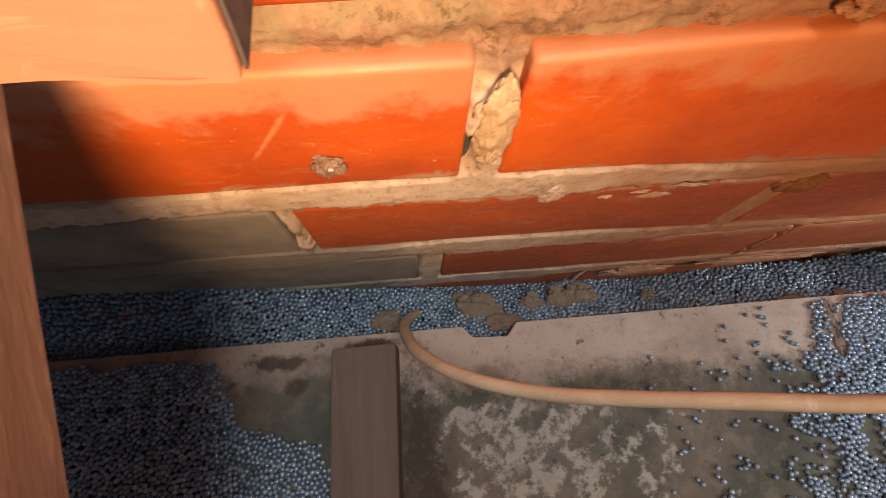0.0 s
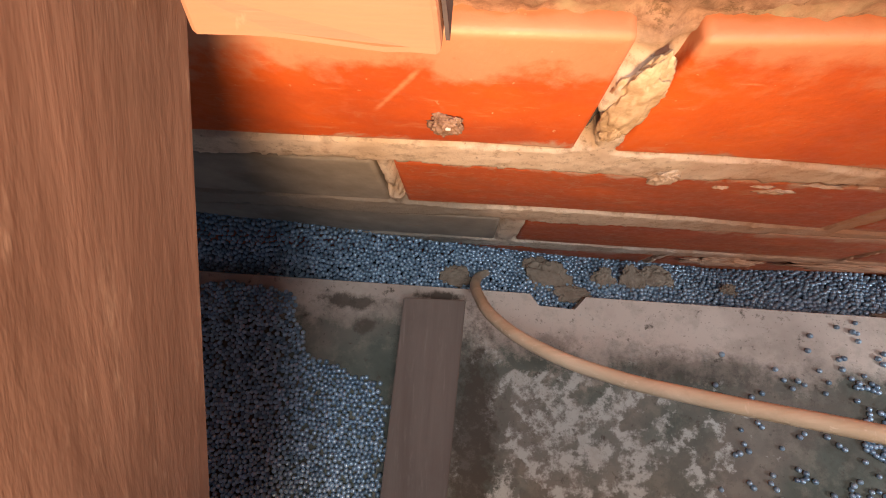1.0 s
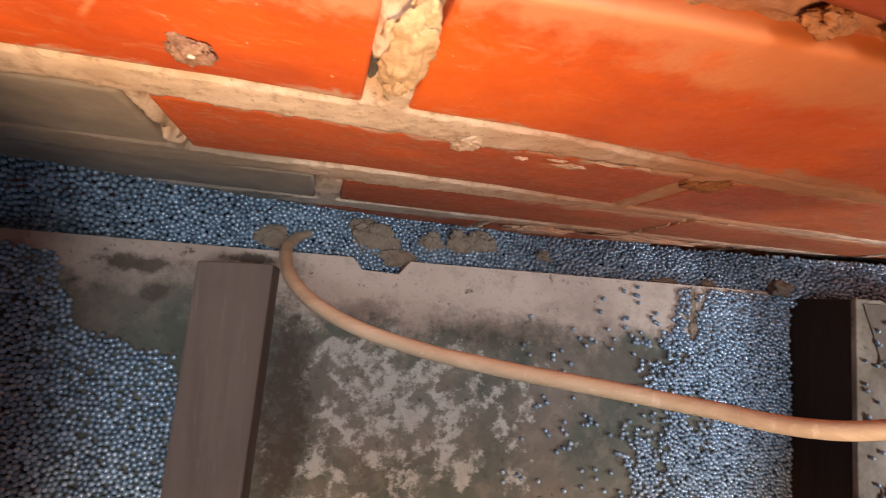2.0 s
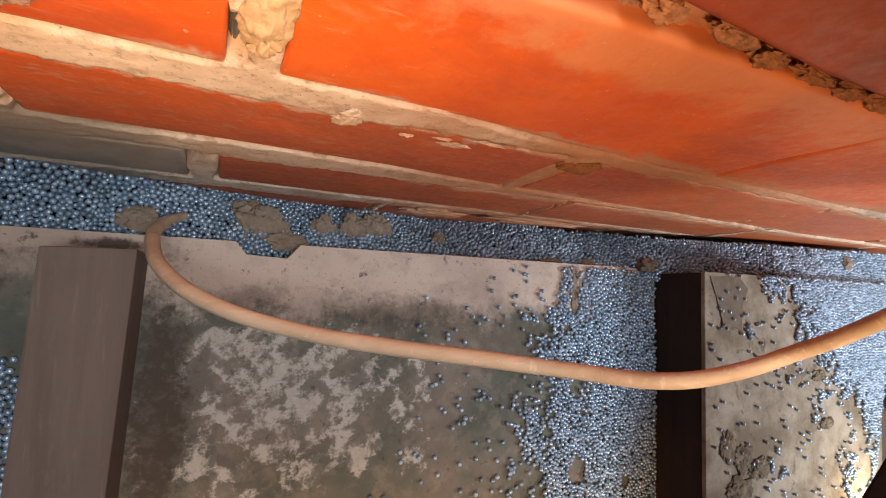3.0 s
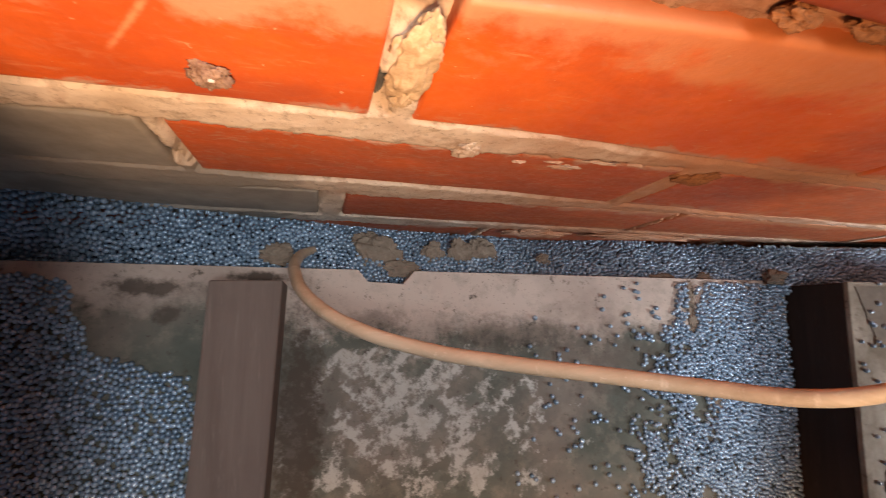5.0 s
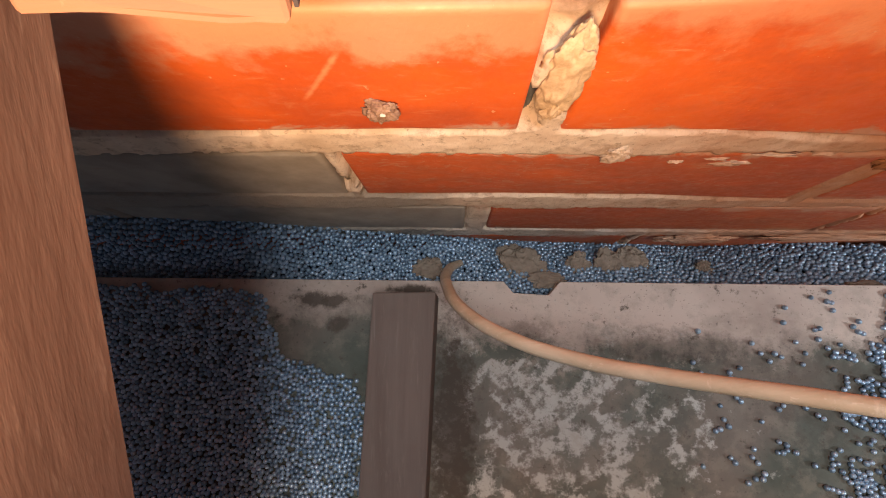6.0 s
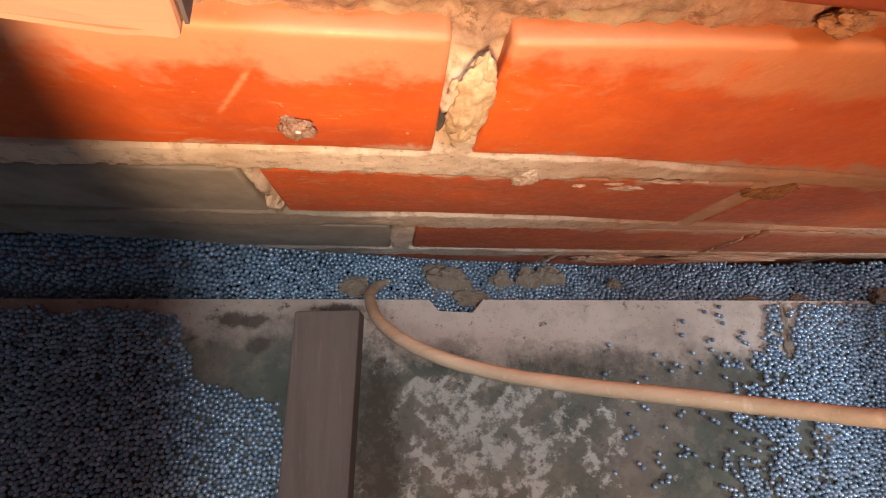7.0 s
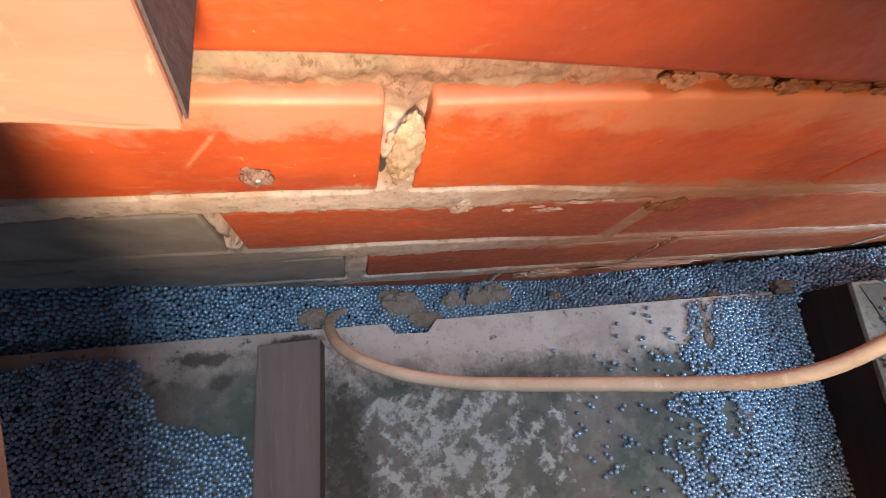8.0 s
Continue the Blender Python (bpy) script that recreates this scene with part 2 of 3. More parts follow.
def plaster_material():
    m = Nodes("dirty_plaster", 0.92, spec=0.25)
    wide, fine = m.noise(24, 7, 0.65), m.noise(150, 8, 0.75)
    col = m.mix(m.ramp(wide, 0.38, 0.62), (0.17, 0.14, 0.105), (0.34, 0.305, 0.255))
    col = m.mix(m.ramp(m.noise(38, 8, 0.7, None, 0.5), 0.57, 0.66, 0, 0.85), col, (0.085, 0.065, 0.048))
    col = m.mix(m.ramp(fine, 0.56, 0.68, 0, 0.5), col, (0.14, 0.11, 0.085))
    return m.colour(col).bump(m.math("ADD", wide, fine), 0.6, 0.0018).mat


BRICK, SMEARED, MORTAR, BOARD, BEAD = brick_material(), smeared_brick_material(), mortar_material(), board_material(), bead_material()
PLASTER = plaster_material()
RAFTER = wood_material("red_brown_rafter", (0.135, 0.080, 0.062), (0.210, 0.130, 0.102), (0.32, 0.23, 0.185), 0.8, (1, 0.14, 1), 0.4636)
PALE_WOOD = wood_material("pale_sawn_wood", (0.27, 0.125, 0.075), (0.37, 0.185, 0.115), (0.45, 0.27, 0.185), 0.7, (0.08, 1, 1))
BATTEN_WOOD = wood_material("grey_brown_batten", (0.122, 0.093, 0.080), (0.170, 0.137, 0.121), (0.21, 0.175, 0.155))
# brown timber seen in shade; the shade is put into this near-black colour
SHADE_WOOD = wood_material("shade_dark_wood", (0.013, 0.0075, 0.0055), (0.029, 0.016, 0.012), (0.05, 0.033, 0.026))
CABLE = wood_material("cream_cable_sheath", (0.45, 0.345, 0.23), (0.67, 0.545, 0.40), (0.80, 0.70, 0.57), 0.5, (0.10, 1, 1))
PALE_MORTAR = plain_material("pale_broken_mortar", (0.38, 0.26, 0.155), (0.74, 0.59, 0.41), 0.95, 190, 0.8)
JOINT_SHADE = plain_material("joint_shade_grey", (0.05, 0.055, 0.06), (0.16, 0.165, 0.17), 0.9, 60, 0.5)
PLUG_FILL = plain_material("gritty_red_filler", (0.16, 0.09, 0.065), (0.44, 0.31, 0.24), 0.95, 420, 0.9)
DUST = plain_material("grey_brown_dust", (0.17, 0.13, 0.10), (0.29, 0.24, 0.19), 0.95, 150, 0.8)
CRUST = plain_material("dark_crust", (0.05, 0.038, 0.028), (0.22, 0.18, 0.13), 0.95, 160, 1.0)
CRUMBLE = plain_material("brown_crumbling_mortar", (0.16, 0.060, 0.022), (0.46, 0.19, 0.075), 0.95, 330, 1.0)
LOOSE = plain_material("dark_loose_fill", (0.03, 0.033, 0.04), (0.06, 0.065, 0.075), 0.9, 200, 0.8)


# ---- mesh helpers ----
def part(name, bm, material, parent=None, label=""):
    me = bpy.data.meshes.new(name)
    bm.to_mesh(me)
    bm.free()
    me.materials.append(material)
    ob = new(name, me)
    if parent:
        ob.parent = parent
    return tagged(ob, label)


def from_arrays(name, verts, faces, material, parent=None, smooth=True):
    me = bpy.data.meshes.new(name)
    me.from_pydata(verts, [], faces)
    me.materials.append(material)
    if smooth:
        me.polygons.foreach_set("use_smooth", [True] * len(me.polygons))
    me.update()
    ob = new(name, me)
    if parent:
        ob.parent = parent
    return ob


def box(lo, hi, cuts=0, bevel=0.0, wear=0.0, grain=60.0, seed=0.0):
    """A box with bevelled, slightly worn edges."""
    bm = bmesh.new()
    bmesh.ops.create_cube(bm, size=1.0)
    size, mid = Vector(hi) - Vector(lo), (Vector(hi) + Vector(lo)) / 2
    for v in bm.verts:
        v.co = Vector([v.co[n] * size[n] + mid[n] for n in range(3)])
    if bevel:
        bmesh.ops.bevel(bm, geom=bm.edges[:], offset=bevel, segments=2, profile=0.6, affect="EDGES")
    if cuts:
        bmesh.ops.inset_individual(bm, faces=[f for f in bm.faces if f.calc_area() > bevel * max(size) * 4], thickness=bevel)
        long = [e for e in bm.edges if e.calc_length() > max(size) * 0.25]
        bmesh.ops.subdivide_edges(bm, edges=long, cuts=cuts, use_grid_fill=True)
    if wear:
        for v in bm.verts:
            v.co += noise.noise_vector(v.co * grain + Vector((seed, 0, 0))) * wear
    for f in bm.faces:
        f.smooth = True
    return bm


def prism(outline, axis, lo, hi, bevel=0.0):
    """An outline of (a, b) pairs drawn out along an axis."""
    bm = bmesh.new()
    place = {"x": lambda a, b, c: (c, a, b), "y": lambda a, b, c: (a, c, b), "z": lambda a, b, c: (a, b, c)}[axis]
    face = bm.faces.new([bm.verts.new(place(a, b, lo)) for a, b in outline])
    top = bmesh.ops.extrude_face_region(bm, geom=[face])
    shift = Vector(place(0, 0, hi)) - Vector(place(0, 0, lo))
    for v in top["geom"]:
        if isinstance(v, bmesh.types.BMVert):
            v.co += shift
    bmesh.ops.recalc_face_normals(bm, faces=bm.faces)
    if bevel:
        bmesh.ops.bevel(bm, geom=bm.edges[:], offset=bevel, segments=2, profile=0.6, affect="EDGES")
    return bm


# ---- brick wall ----
def step01(v, lo, hi):
    return min(max((v - lo) / (hi - lo), 0.0), 1.0)


WALL_Y = 0.0864
COURSES = [(0.246, 0.318), (0.163, 0.226), (0.086, 0.141), (0.006, 0.059), (-0.085, -0.018)]
JOINTS = [
    [(-0.262, 0.010), (-0.066, 0.010), (0.199, 0.014), (0.425, 0.010)],
    [(-0.44, 0.010), (-0.218, 0.010), (0.0056, 0.0145), (0.231, 0.003), (0.456, 0.010), (0.68, 0.010), (0.905, 0.010)],
    [(-0.30, 0.010), (-0.074, 0.009), (0.152, 0.014), (0.381, 0.003), (0.605, 0.010), (0.83, 0.010)],
    [(-0.46, 0.010), (-0.235, 0.010), (-0.011, 0.015), (0.214, 0.006), (0.44, 0.010), (0.665, 0.010), (0.89, 0.010)],
    [(-0.35, 0.010), (-0.12, 0.010), (0.105, 0.010), (0.33, 0.010), (0.555, 0.010), (0.78, 0.010)],
]
for row in JOINTS:
    while row[-1][0] < 1.58:
        row.append((row[-1][0] + 0.225, 0.010))
X0, X1, Z0, Z1 = -0.40, 1.60, -0.10, 0.40


def bed_shift(n, x):
    """The beds run a little out of level and thin out to the right: shifts of the brick edges below and above bed n."""
    k, far = step01(x, 0.03, 0.20), step01(x, 0.20, 0.50)
    return [(0.008 * step01(x, 0.01, 0.16), -0.007 * step01(x, 0.01, 0.16)), (-0.001 * k - 0.003 * far, -0.011 * k - 0.006 * far), (0.0045 * k - 0.0105 * far, -0.010 * k - 0.014 * far), (0.004 * k, -0.004 * k)][n]


def mortar_depth(x, z):
    """How far the mortar stands out from the brick face, in metres; well behind it where a brick lies."""
    wob = 0.0046 * noise.noise((x * 15, z * 15, 3.1)) + 0.0026 * noise.noise((x * 58, z * 58, 7.7)) + 0.0013 * noise.noise((x * 210, z * 210, 2.7))
    best = -1.0
    for n in range(len(COURSES) - 1):
        below, above = bed_shift(n, x)
        lo, hi = COURSES[n + 1][1] + below, COURSES[n][0] + above
        best = max(best, (hi - lo) / 2 + wob - abs(z - (lo + hi) / 2))
    for (lo, hi), row in zip(COURSES, JOINTS):
        if lo - 0.01 < z < hi + 0.01:
            for at, wide in row:
                best = max(best, wide / 2 + wob - abs(x - at))
    # the thick top bed is raw and crumbly, the lower ones are wiped flat
    if z > 0.2:
        best += 0.003 * noise.noise((x * 120, z * 120, 9.1)) + 0.002 * noise.noise((x * 330, z * 330, 4.4))
    ease = 0.0015 + 0.005 * step01(z, 0.205, 0.215)
    raw = 0.3 + 0.7 * step01(z, 0.215, 0.222)
    rough = raw * (0.0010 * noise.noise((x * 90, z * 90, 1.3)) + 0.0020 * noise.noise((x * 250, z * 250, 5.0)))
    if 0.1645 < z < 0.192 and -0.0030 < x < 0.0038 + 0.001 * noise.noise((z * 300, 0, 0)):
        return -0.045 * step01(z, 0.163, 0.170)
    if 0.094 < z < 0.128 and abs(x + 0.0765 + 0.18 * (z - 0.111)) < 0.0016 + 0.001 * noise.noise((z * 200, 4, 0)):
        return -0.03
    return -0.006 + min(max(best / ease, 0.0), 1.0) * (0.0066 - 0.0038 * step01(z, 0.205, 0.215)) + rough


def build_wall():
    wall = tagged(new("wall_north"), "orange brick wall with ragged pale mortar joints", "wall", kind="structure")
    xs = np.concatenate([np.arange(X0, -0.20, 0.006), np.arange(-0.20, 0.45, 0.0017), np.arange(0.45, X1, 0.005)])
    zs = np.concatenate([np.arange(Z0, -0.03, 0.005), np.arange(-0.03, 0.29, 0.0017), np.arange(0.29, Z1, 0.01)])
    verts = [(x, WALL_Y - mortar_depth(x, z), z) for z in zs for x in xs]
    w = len(xs)
    faces = [(j * w + i, j * w + i + 1, (j + 1) * w + i + 1, (j + 1) * w + i) for j in range(len(zs) - 1) for i in range(w - 1)]
    tagged(from_arrays("mortar", verts, faces, MORTAR, wall), "rough pale lime mortar")
    part("core", box((X0, WALL_Y + 0.05, -0.35), (X1, WALL_Y + 0.13, 0.60)), MORTAR, wall)
    for n, ((lo, hi), row) in enumerate(zip(COURSES, JOINTS)):
        for (a, wa), (b, wb) in zip(row, row[1:]):
            grey = (n == 2 and -0.2 < b < 0) or (n == 3 and -0.1 < b < 0.05) or (n == 3 and b < -0.1)
            bm = box((a + wa / 2, WALL_Y, lo), (b - wb / 2, WALL_Y + 0.10, hi), 5, 0.0018, 0.0009, 40, a * 31)
            for v in bm.verts:
                t = (v.co.z - lo) / (hi - lo)
                up = bed_shift(n - 1, v.co.x)[0] if n else 0.0
                down = bed_shift(n, v.co.x)[1] if n < 4 else 0.0
                v.co.z += up * t + down * (1 - t)
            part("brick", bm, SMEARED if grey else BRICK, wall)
    return wall


build_wall()


# ---- floor of the void: boards ----
def board():
    bm = prism([(-0.40, 0.0515), (0.0085, 0.0508), (0.0150, 0.0430), (0.0390, 0.0418), (0.0465, 0.0508), (0.372, 0.050), (0.365, -0.60), (-0.40, -0.60)], "z", -0.013, 0.0, 0.0006)
    return tagged(part("ceiling_board", bm, BOARD), "stained grey plasterboard sheet with a notched edge", "board")


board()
tagged(part("floor", box((-0.6, -0.9, -0.22), (1.6, 0.40, -0.19)), LOOSE), "dark bottom of the void", "floor", kind="structure")


def batten():
    bm = prism([(-0.0730, 0.0390), (-0.0355, 0.0398), (-0.0575, -0.60), (-0.0945, -0.60)], "z", 0.0, 0.042, 0.0012)
    return tagged(part("batten", bm, BATTEN_WOOD), "flat grey-brown wooden batten lying across the board", "batten")


batten()


def raised_board():
    thing = tagged(new("raised_panel"), "raised board on dark timber, dirty and strewn with beads", "panel")
    outline = [(0.369, 0.0455), (0.70, 0.0455), (0.668, -0.03), (0.652, -0.105), (0.60, -0.60), (0.345, -0.60)]
    part("timber", prism(outline, "z", -0.15, 0.046, 0.001), SHADE_WOOD, thing, "brown timber side coloured near-black for its shade")
    part("top_board", prism([(x + 0.0006, y + 0.0006) for x, y in outline], "z", 0.0462, 0.05, 0.0008), PLASTER, thing, "dirty pale plaster surface")
    torn = prism([(0.3755, 0.0425), (0.4150, 0.0430), (0.4270, 0.0330), (0.4180, 0.0180), (0.4160, -0.0040), (0.3900, 0.0040), (0.3835, 0.0230)], "z", 0.0501, 0.0508, 0.0)
    part("torn_paper", torn, plain_material("torn_brown_paper", (0.10, 0.082, 0.066), (0.18, 0.15, 0.12), 0.9, 90, 0.5), thing, "torn brown paper facing")
    part("hole", prism([(0.3895, 0.0055), (0.3885, -0.0020), (0.4080, -0.0035)], "z", 0.0502, 0.0512, 0.0), CRUST, thing, "dark three-cornered tear")
    return thing


raised_board()


# ---- added light blockers, behind and above the camera, out of view ----
tagged(part("shade_edge", box((-0.60, -0.24, 0.255), (0.32, -0.125, 0.324), 0, 0.002), BATTEN_WOOD), "unseen block cutting the warm light off the lower wall", "floor", kind="structure")
tagged(part("shade_boards", box((-0.60, -0.60, 0.377), (-0.138, 0.085, 0.397), 0, 0.002), BATTEN_WOOD), "unseen boards keeping light off the left side", "floor", kind="structure")
tagged(part("shade_bar", box((0.010, -0.115, 0.336), (0.17, -0.095, 0.45), 0, 0.002), BATTEN_WOOD), "unseen bar shading the top course", "floor", kind="structure")


# another unseen blocker, holding skylight off the upper wall
tagged(part("shade_boards", box((0.09, 0.012, 0.405), (0.42, 0.084, 0.425), 0, 0.002), BATTEN_WOOD), "unseen boards shading the wall top on the right", "floor", kind="structure")


# ---- timbers ----
def rafter(name, x, z, lean, slope, wide, to_right, label, material):
    """A sloping timber whose lower edge passes x, z at y = 0 and climbs towards the wall."""
    y0, y1, tall = -0.60, 0.080, 0.16
    far = x + wide * (1 if to_right else -1)
    bm = bmesh.new()
    ring = []
    for y in (y0, y1):
        zb = z + slope * y
        ring.append([bm.verts.new((px + lean * y, y, pz)) for px, pz in ((x, zb), (far, zb), (far, zb + tall), (x, zb + tall))])
    a, b = ring
    bm.faces.new(a), bm.faces.new(b[::-1])
    for n in range(4):
        bm.faces.new((a[n], b[n], b[(n + 1) % 4], a[(n + 1) % 4]))
    bmesh.ops.recalc_face_normals(bm, faces=bm.faces)
    bmesh.ops.bevel(bm, geom=bm.edges[:], offset=0.0015, segments=2, affect="EDGES")
    return tagged(part(name, bm, material), label, "rafter")


rafter("rafter", -0.0925, 0.215, 0.06, 0.5, 0.05, False, "red-brown sawn rafter with worn grain", RAFTER)
# backlit rafter, its unlit face darkened by colour
rafter("rafter", 0.3135, 0.2100, 0.29, 0.39, 0.06, True, "rafter coloured near-black for its shadow", SHADE_WOOD)


def wedge_block():
    """A block with a slanted upper face; its worn lower edge is a little uneven."""
    bm = prism([(0.0545, 0.2645), (0.0850, 0.263), (0.0850, 0.2930)], "x", -0.0755, -0.0425, 0.0008)
    long = [e for e in bm.edges if e.calc_length() > 0.03]
    bmesh.ops.subdivide_edges(bm, edges=long, cuts=8)
    for v in bm.verts:
        v.co.z += 0.0012 * noise.noise((v.co.x * 70, 0, 2)) * (v.co.x < -0.048) + 0.085 * (-0.0425 - v.co.x)
        if v.co.x > -0.05:
            v.co.x -= 0.30 * max(0.0, v.co.z - 0.266)
        if v.co.x < -0.07:
            v.co.x -= 0.25 * (v.co.z - 0.266)
    block = tagged(part("wooden_block", bm, PALE_WOOD), "pale sawn wooden block with a slanted face against the wall", "block")
    # thin dark piece over the right end, painting in the shade on it
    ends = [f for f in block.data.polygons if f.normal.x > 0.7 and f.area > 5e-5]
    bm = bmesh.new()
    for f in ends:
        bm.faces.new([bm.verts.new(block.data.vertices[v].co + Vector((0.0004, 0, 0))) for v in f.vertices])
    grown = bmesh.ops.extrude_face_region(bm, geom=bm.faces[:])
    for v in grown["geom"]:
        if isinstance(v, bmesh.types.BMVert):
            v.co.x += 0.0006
    part("shaded_end", bm, plain_material("block_end_shade", (0.045, 0.038, 0.040), (0.085, 0.072, 0.070), 0.9, 220, 0.5), block, "block end with its shade painted dark")
    return block


wedge_block()


# ---- cable ----
def tube(points, radius, name, material, taper=None):
    curve = bpy.data.curves.new(name, "CURVE")
    curve.dimensions, curve.bevel_depth, curve.bevel_resolution, curve.resolution_u = "3D", radius, 6, 10
    spline = curve.splines.new("BEZIER")
    spline.bezier_points.add(len(points) - 1)
    for n, (bp, p) in enumerate(zip(spline.bezier_points, points)):
        bp.co, bp.handle_left_type, bp.handle_right_type = p, "AUTO", "AUTO"
        bp.radius = taper[n] if taper else 1.0
    curve.use_fill_caps = True
    ob = bpy.data.objects.new(name, curve)
    scene.collection.objects.link(ob)
    bpy.context.view_layer.update()
    me = bpy.data.meshes.new_from_object(ob.evaluated_get(bpy.context.evaluated_depsgraph_get()))
    bpy.data.objects.remove(ob)
    for f in me.polygons:
        f.use_smooth = True
    me.materials.clear()
    me.materials.append(material)
    return new(name, me)


CABLE_PATH = [(-0.0185, 0.0677, -0.03), (-0.0235, 0.0637, -0.012), (-0.0287, 0.0572, 0.01), (-0.0285, 0.0422, 0.052), (-0.0194, 0.0275, 0.08), (0.0008, 0.0146, 0.1), (0.0303, 0.0055, 0.11), (0.0584, 0.001, 0.128), (0.0976, -0.0033, 0.15), (0.1232, -0.0061, 0.165), (0.1415, -0.006, 0.1945), (0.152, -0.0015, 0.2093), (0.158, 0.0068, 0.2254), (0.1515, 0.0155, 0.2445), (0.143, 0.0232, 0.2582), (0.1379, 0.0335, 0.2669), (0.1345, 0.0397, 0.2715), (0.13, 0.0477, 0.295), (0.13, 0.0497, 0.34)]
tagged(tube(CABLE_PATH, 0.0033, "cable", CABLE, [0.7, 0.85] + [1.0] * 7 + [0.96, 0.90, 0.82, 0.74, 0.66, 0.60, 0.57, 0.55, 0.55, 0.55]), "cream round cable looping over the boards", "cable")


# ---- polystyrene beads ----
def unit_ball():
    bm = bmesh.new()
    bmesh.ops.create_icosphere(bm, subdivisions=2, radius=1.0)
    v = np.array([tuple(p.co) for p in bm.verts])
    f = np.array([[p.index for p in q.verts] for q in bm.faces])
    bm.free()
    return v, f


BALL_V, BALL_F = unit_ball()


def beads(name, keep, level, lo, hi, label, step=0.0034, layers=1):
    """Loose beads, shaken out of a honeycomb; keep(x, y) gives the chance that one lies there, level(x, y) the height under it."""
    rng = np.random.RandomState(int(1000 * (lo[0] + 1) + 100 * layers))
    spots = []
    for layer in range(layers):
        rows, cols = int((hi[1] - lo[1]) / (step * 0.87)), int((hi[0] - lo[0]) / step)
        j, i = np.mgrid[0:rows, 0:cols]
        p = np.stack([lo[0] + (i + (j % 2) / 2 + 0.3 * layer) * step, lo[1] + (j * 0.87 + 0.5 * layer) * step], -1)
        p += rng.uniform(-0.55, 0.55, p.shape) * step
        r = rng.uniform(0.43, 0.53, (rows, cols)) * step
        for _ in range(14):
            for dj, di in ((0, 1), (1, 0), (1, 1), (1, -1), (0, 2), (2, 0), (2, 1), (2, -1), (1, 2), (1, -2)):
                a = (slice(0, rows - dj), slice(max(0, -di), cols - max(0, di)))
                b = (slice(dj, rows), slice(max(0, di), cols + min(0, di)))
                d = p[b] - p[a]
                gap = np.linalg.norm(d, axis=-1, keepdims=True) + 1e-9
                push = np.clip((r[a] + r[b])[..., None] * 0.95 - gap, 0, None) * d / gap * 0.45
                p[a] -= push
                p[b] += push
        for (x, y), rad in zip(p.reshape(-1, 2), r.ravel()):
            if rng.rand() < keep(x, y):
                spots.append((x, y, level(x, y) + rad - layer * step * 0.85 + rng.uniform(0, 0.0008) * (keep(x, y) > 0.9), rad))
    s = np.array(spots)
    verts = (BALL_V[None] * s[:, None, 3:4] + s[:, None, :3]).reshape(-1, 3)
    faces = (BALL_F[None] + (np.arange(len(s)) * len(BALL_V))[:, None, None]).reshape(-1, 3)
    me = bpy.data.meshes.new(name)
    me.vertices.add(len(verts))
    me.vertices.foreach_set("co", verts.ravel())
    me.loops.add(faces.size)
    me.loops.foreach_set("vertex_index", faces.ravel())
    me.polygons.add(len(faces))
    me.polygons.foreach_set("loop_start", np.arange(0, faces.size, 3))
    me.polygons.foreach_set("use_smooth", np.ones(len(faces), bool))
    me.materials.append(BEAD)
    me.update(calc_edges=True)
    me.validate()
    return tagged(new(name, me), label, "beads", kind="stuff")


def n2(x, y, scale, seed=0.0):
    return noise.noise((x * scale, y * scale, seed))


def strip_level(x, y):
    deep = float(np.interp(x, (-0.30, -0.156, -0.067, 0.0, 0.16, 0.29, 0.45, 0.60, 0.70), (0.05, 0.020, -0.008, -0.032, -0.055, -0.030, 0.015, 0.040, 0.045)))
    edge = -0.013 + 0.057 * step01(x, 0.30, 0.50)
    return edge + (deep - edge) * step01(y, 0.052, 0.086) + 0.002 * n2(x, y, 40) - 0.004


def strip_keep(x, y):
    back = float(np.interp(x, (0.18, 0.29, 0.45, 0.70), (0.094, 0.0835, 0.0795, 0.081)))
    return 1.0 if y < back + 0.001 * n2(x, y, 90) and x < 0.705 + 0.003 * n2(x, y, 60) else 0.0


beads("polystyrene_beads", strip_keep, strip_level, (-0.30, 0.040), (0.715, 0.094), "silver-grey polystyrene beads filling the gap along the wall", layers=2)


def left_keep(x, y):
    edge = 0.005 * n2(x, y, 60, 2.0) + 0.003 * n2(x, y, 170, 3.0)
    right = float(np.interp(y, (-0.05, -0.032, -0.015, -0.0055, -0.003, 0.003, 0.021, 0.0396, 0.045), (-0.083, -0.0845, -0.095, -0.119, -0.138, -0.143, -0.1474, -0.1536, -0.170)))
    if y > 0.045 + edge:
        return 0.0
    return 1.0 if x < right + edge else 0.12 if x < right + 0.006 else 0.0


beads("polystyrene_beads", left_keep, lambda x, y: 0.0, (-0.30, -0.17), (-0.078, 0.05), "dark silver polystyrene beads heaped on the board", 0.0034)


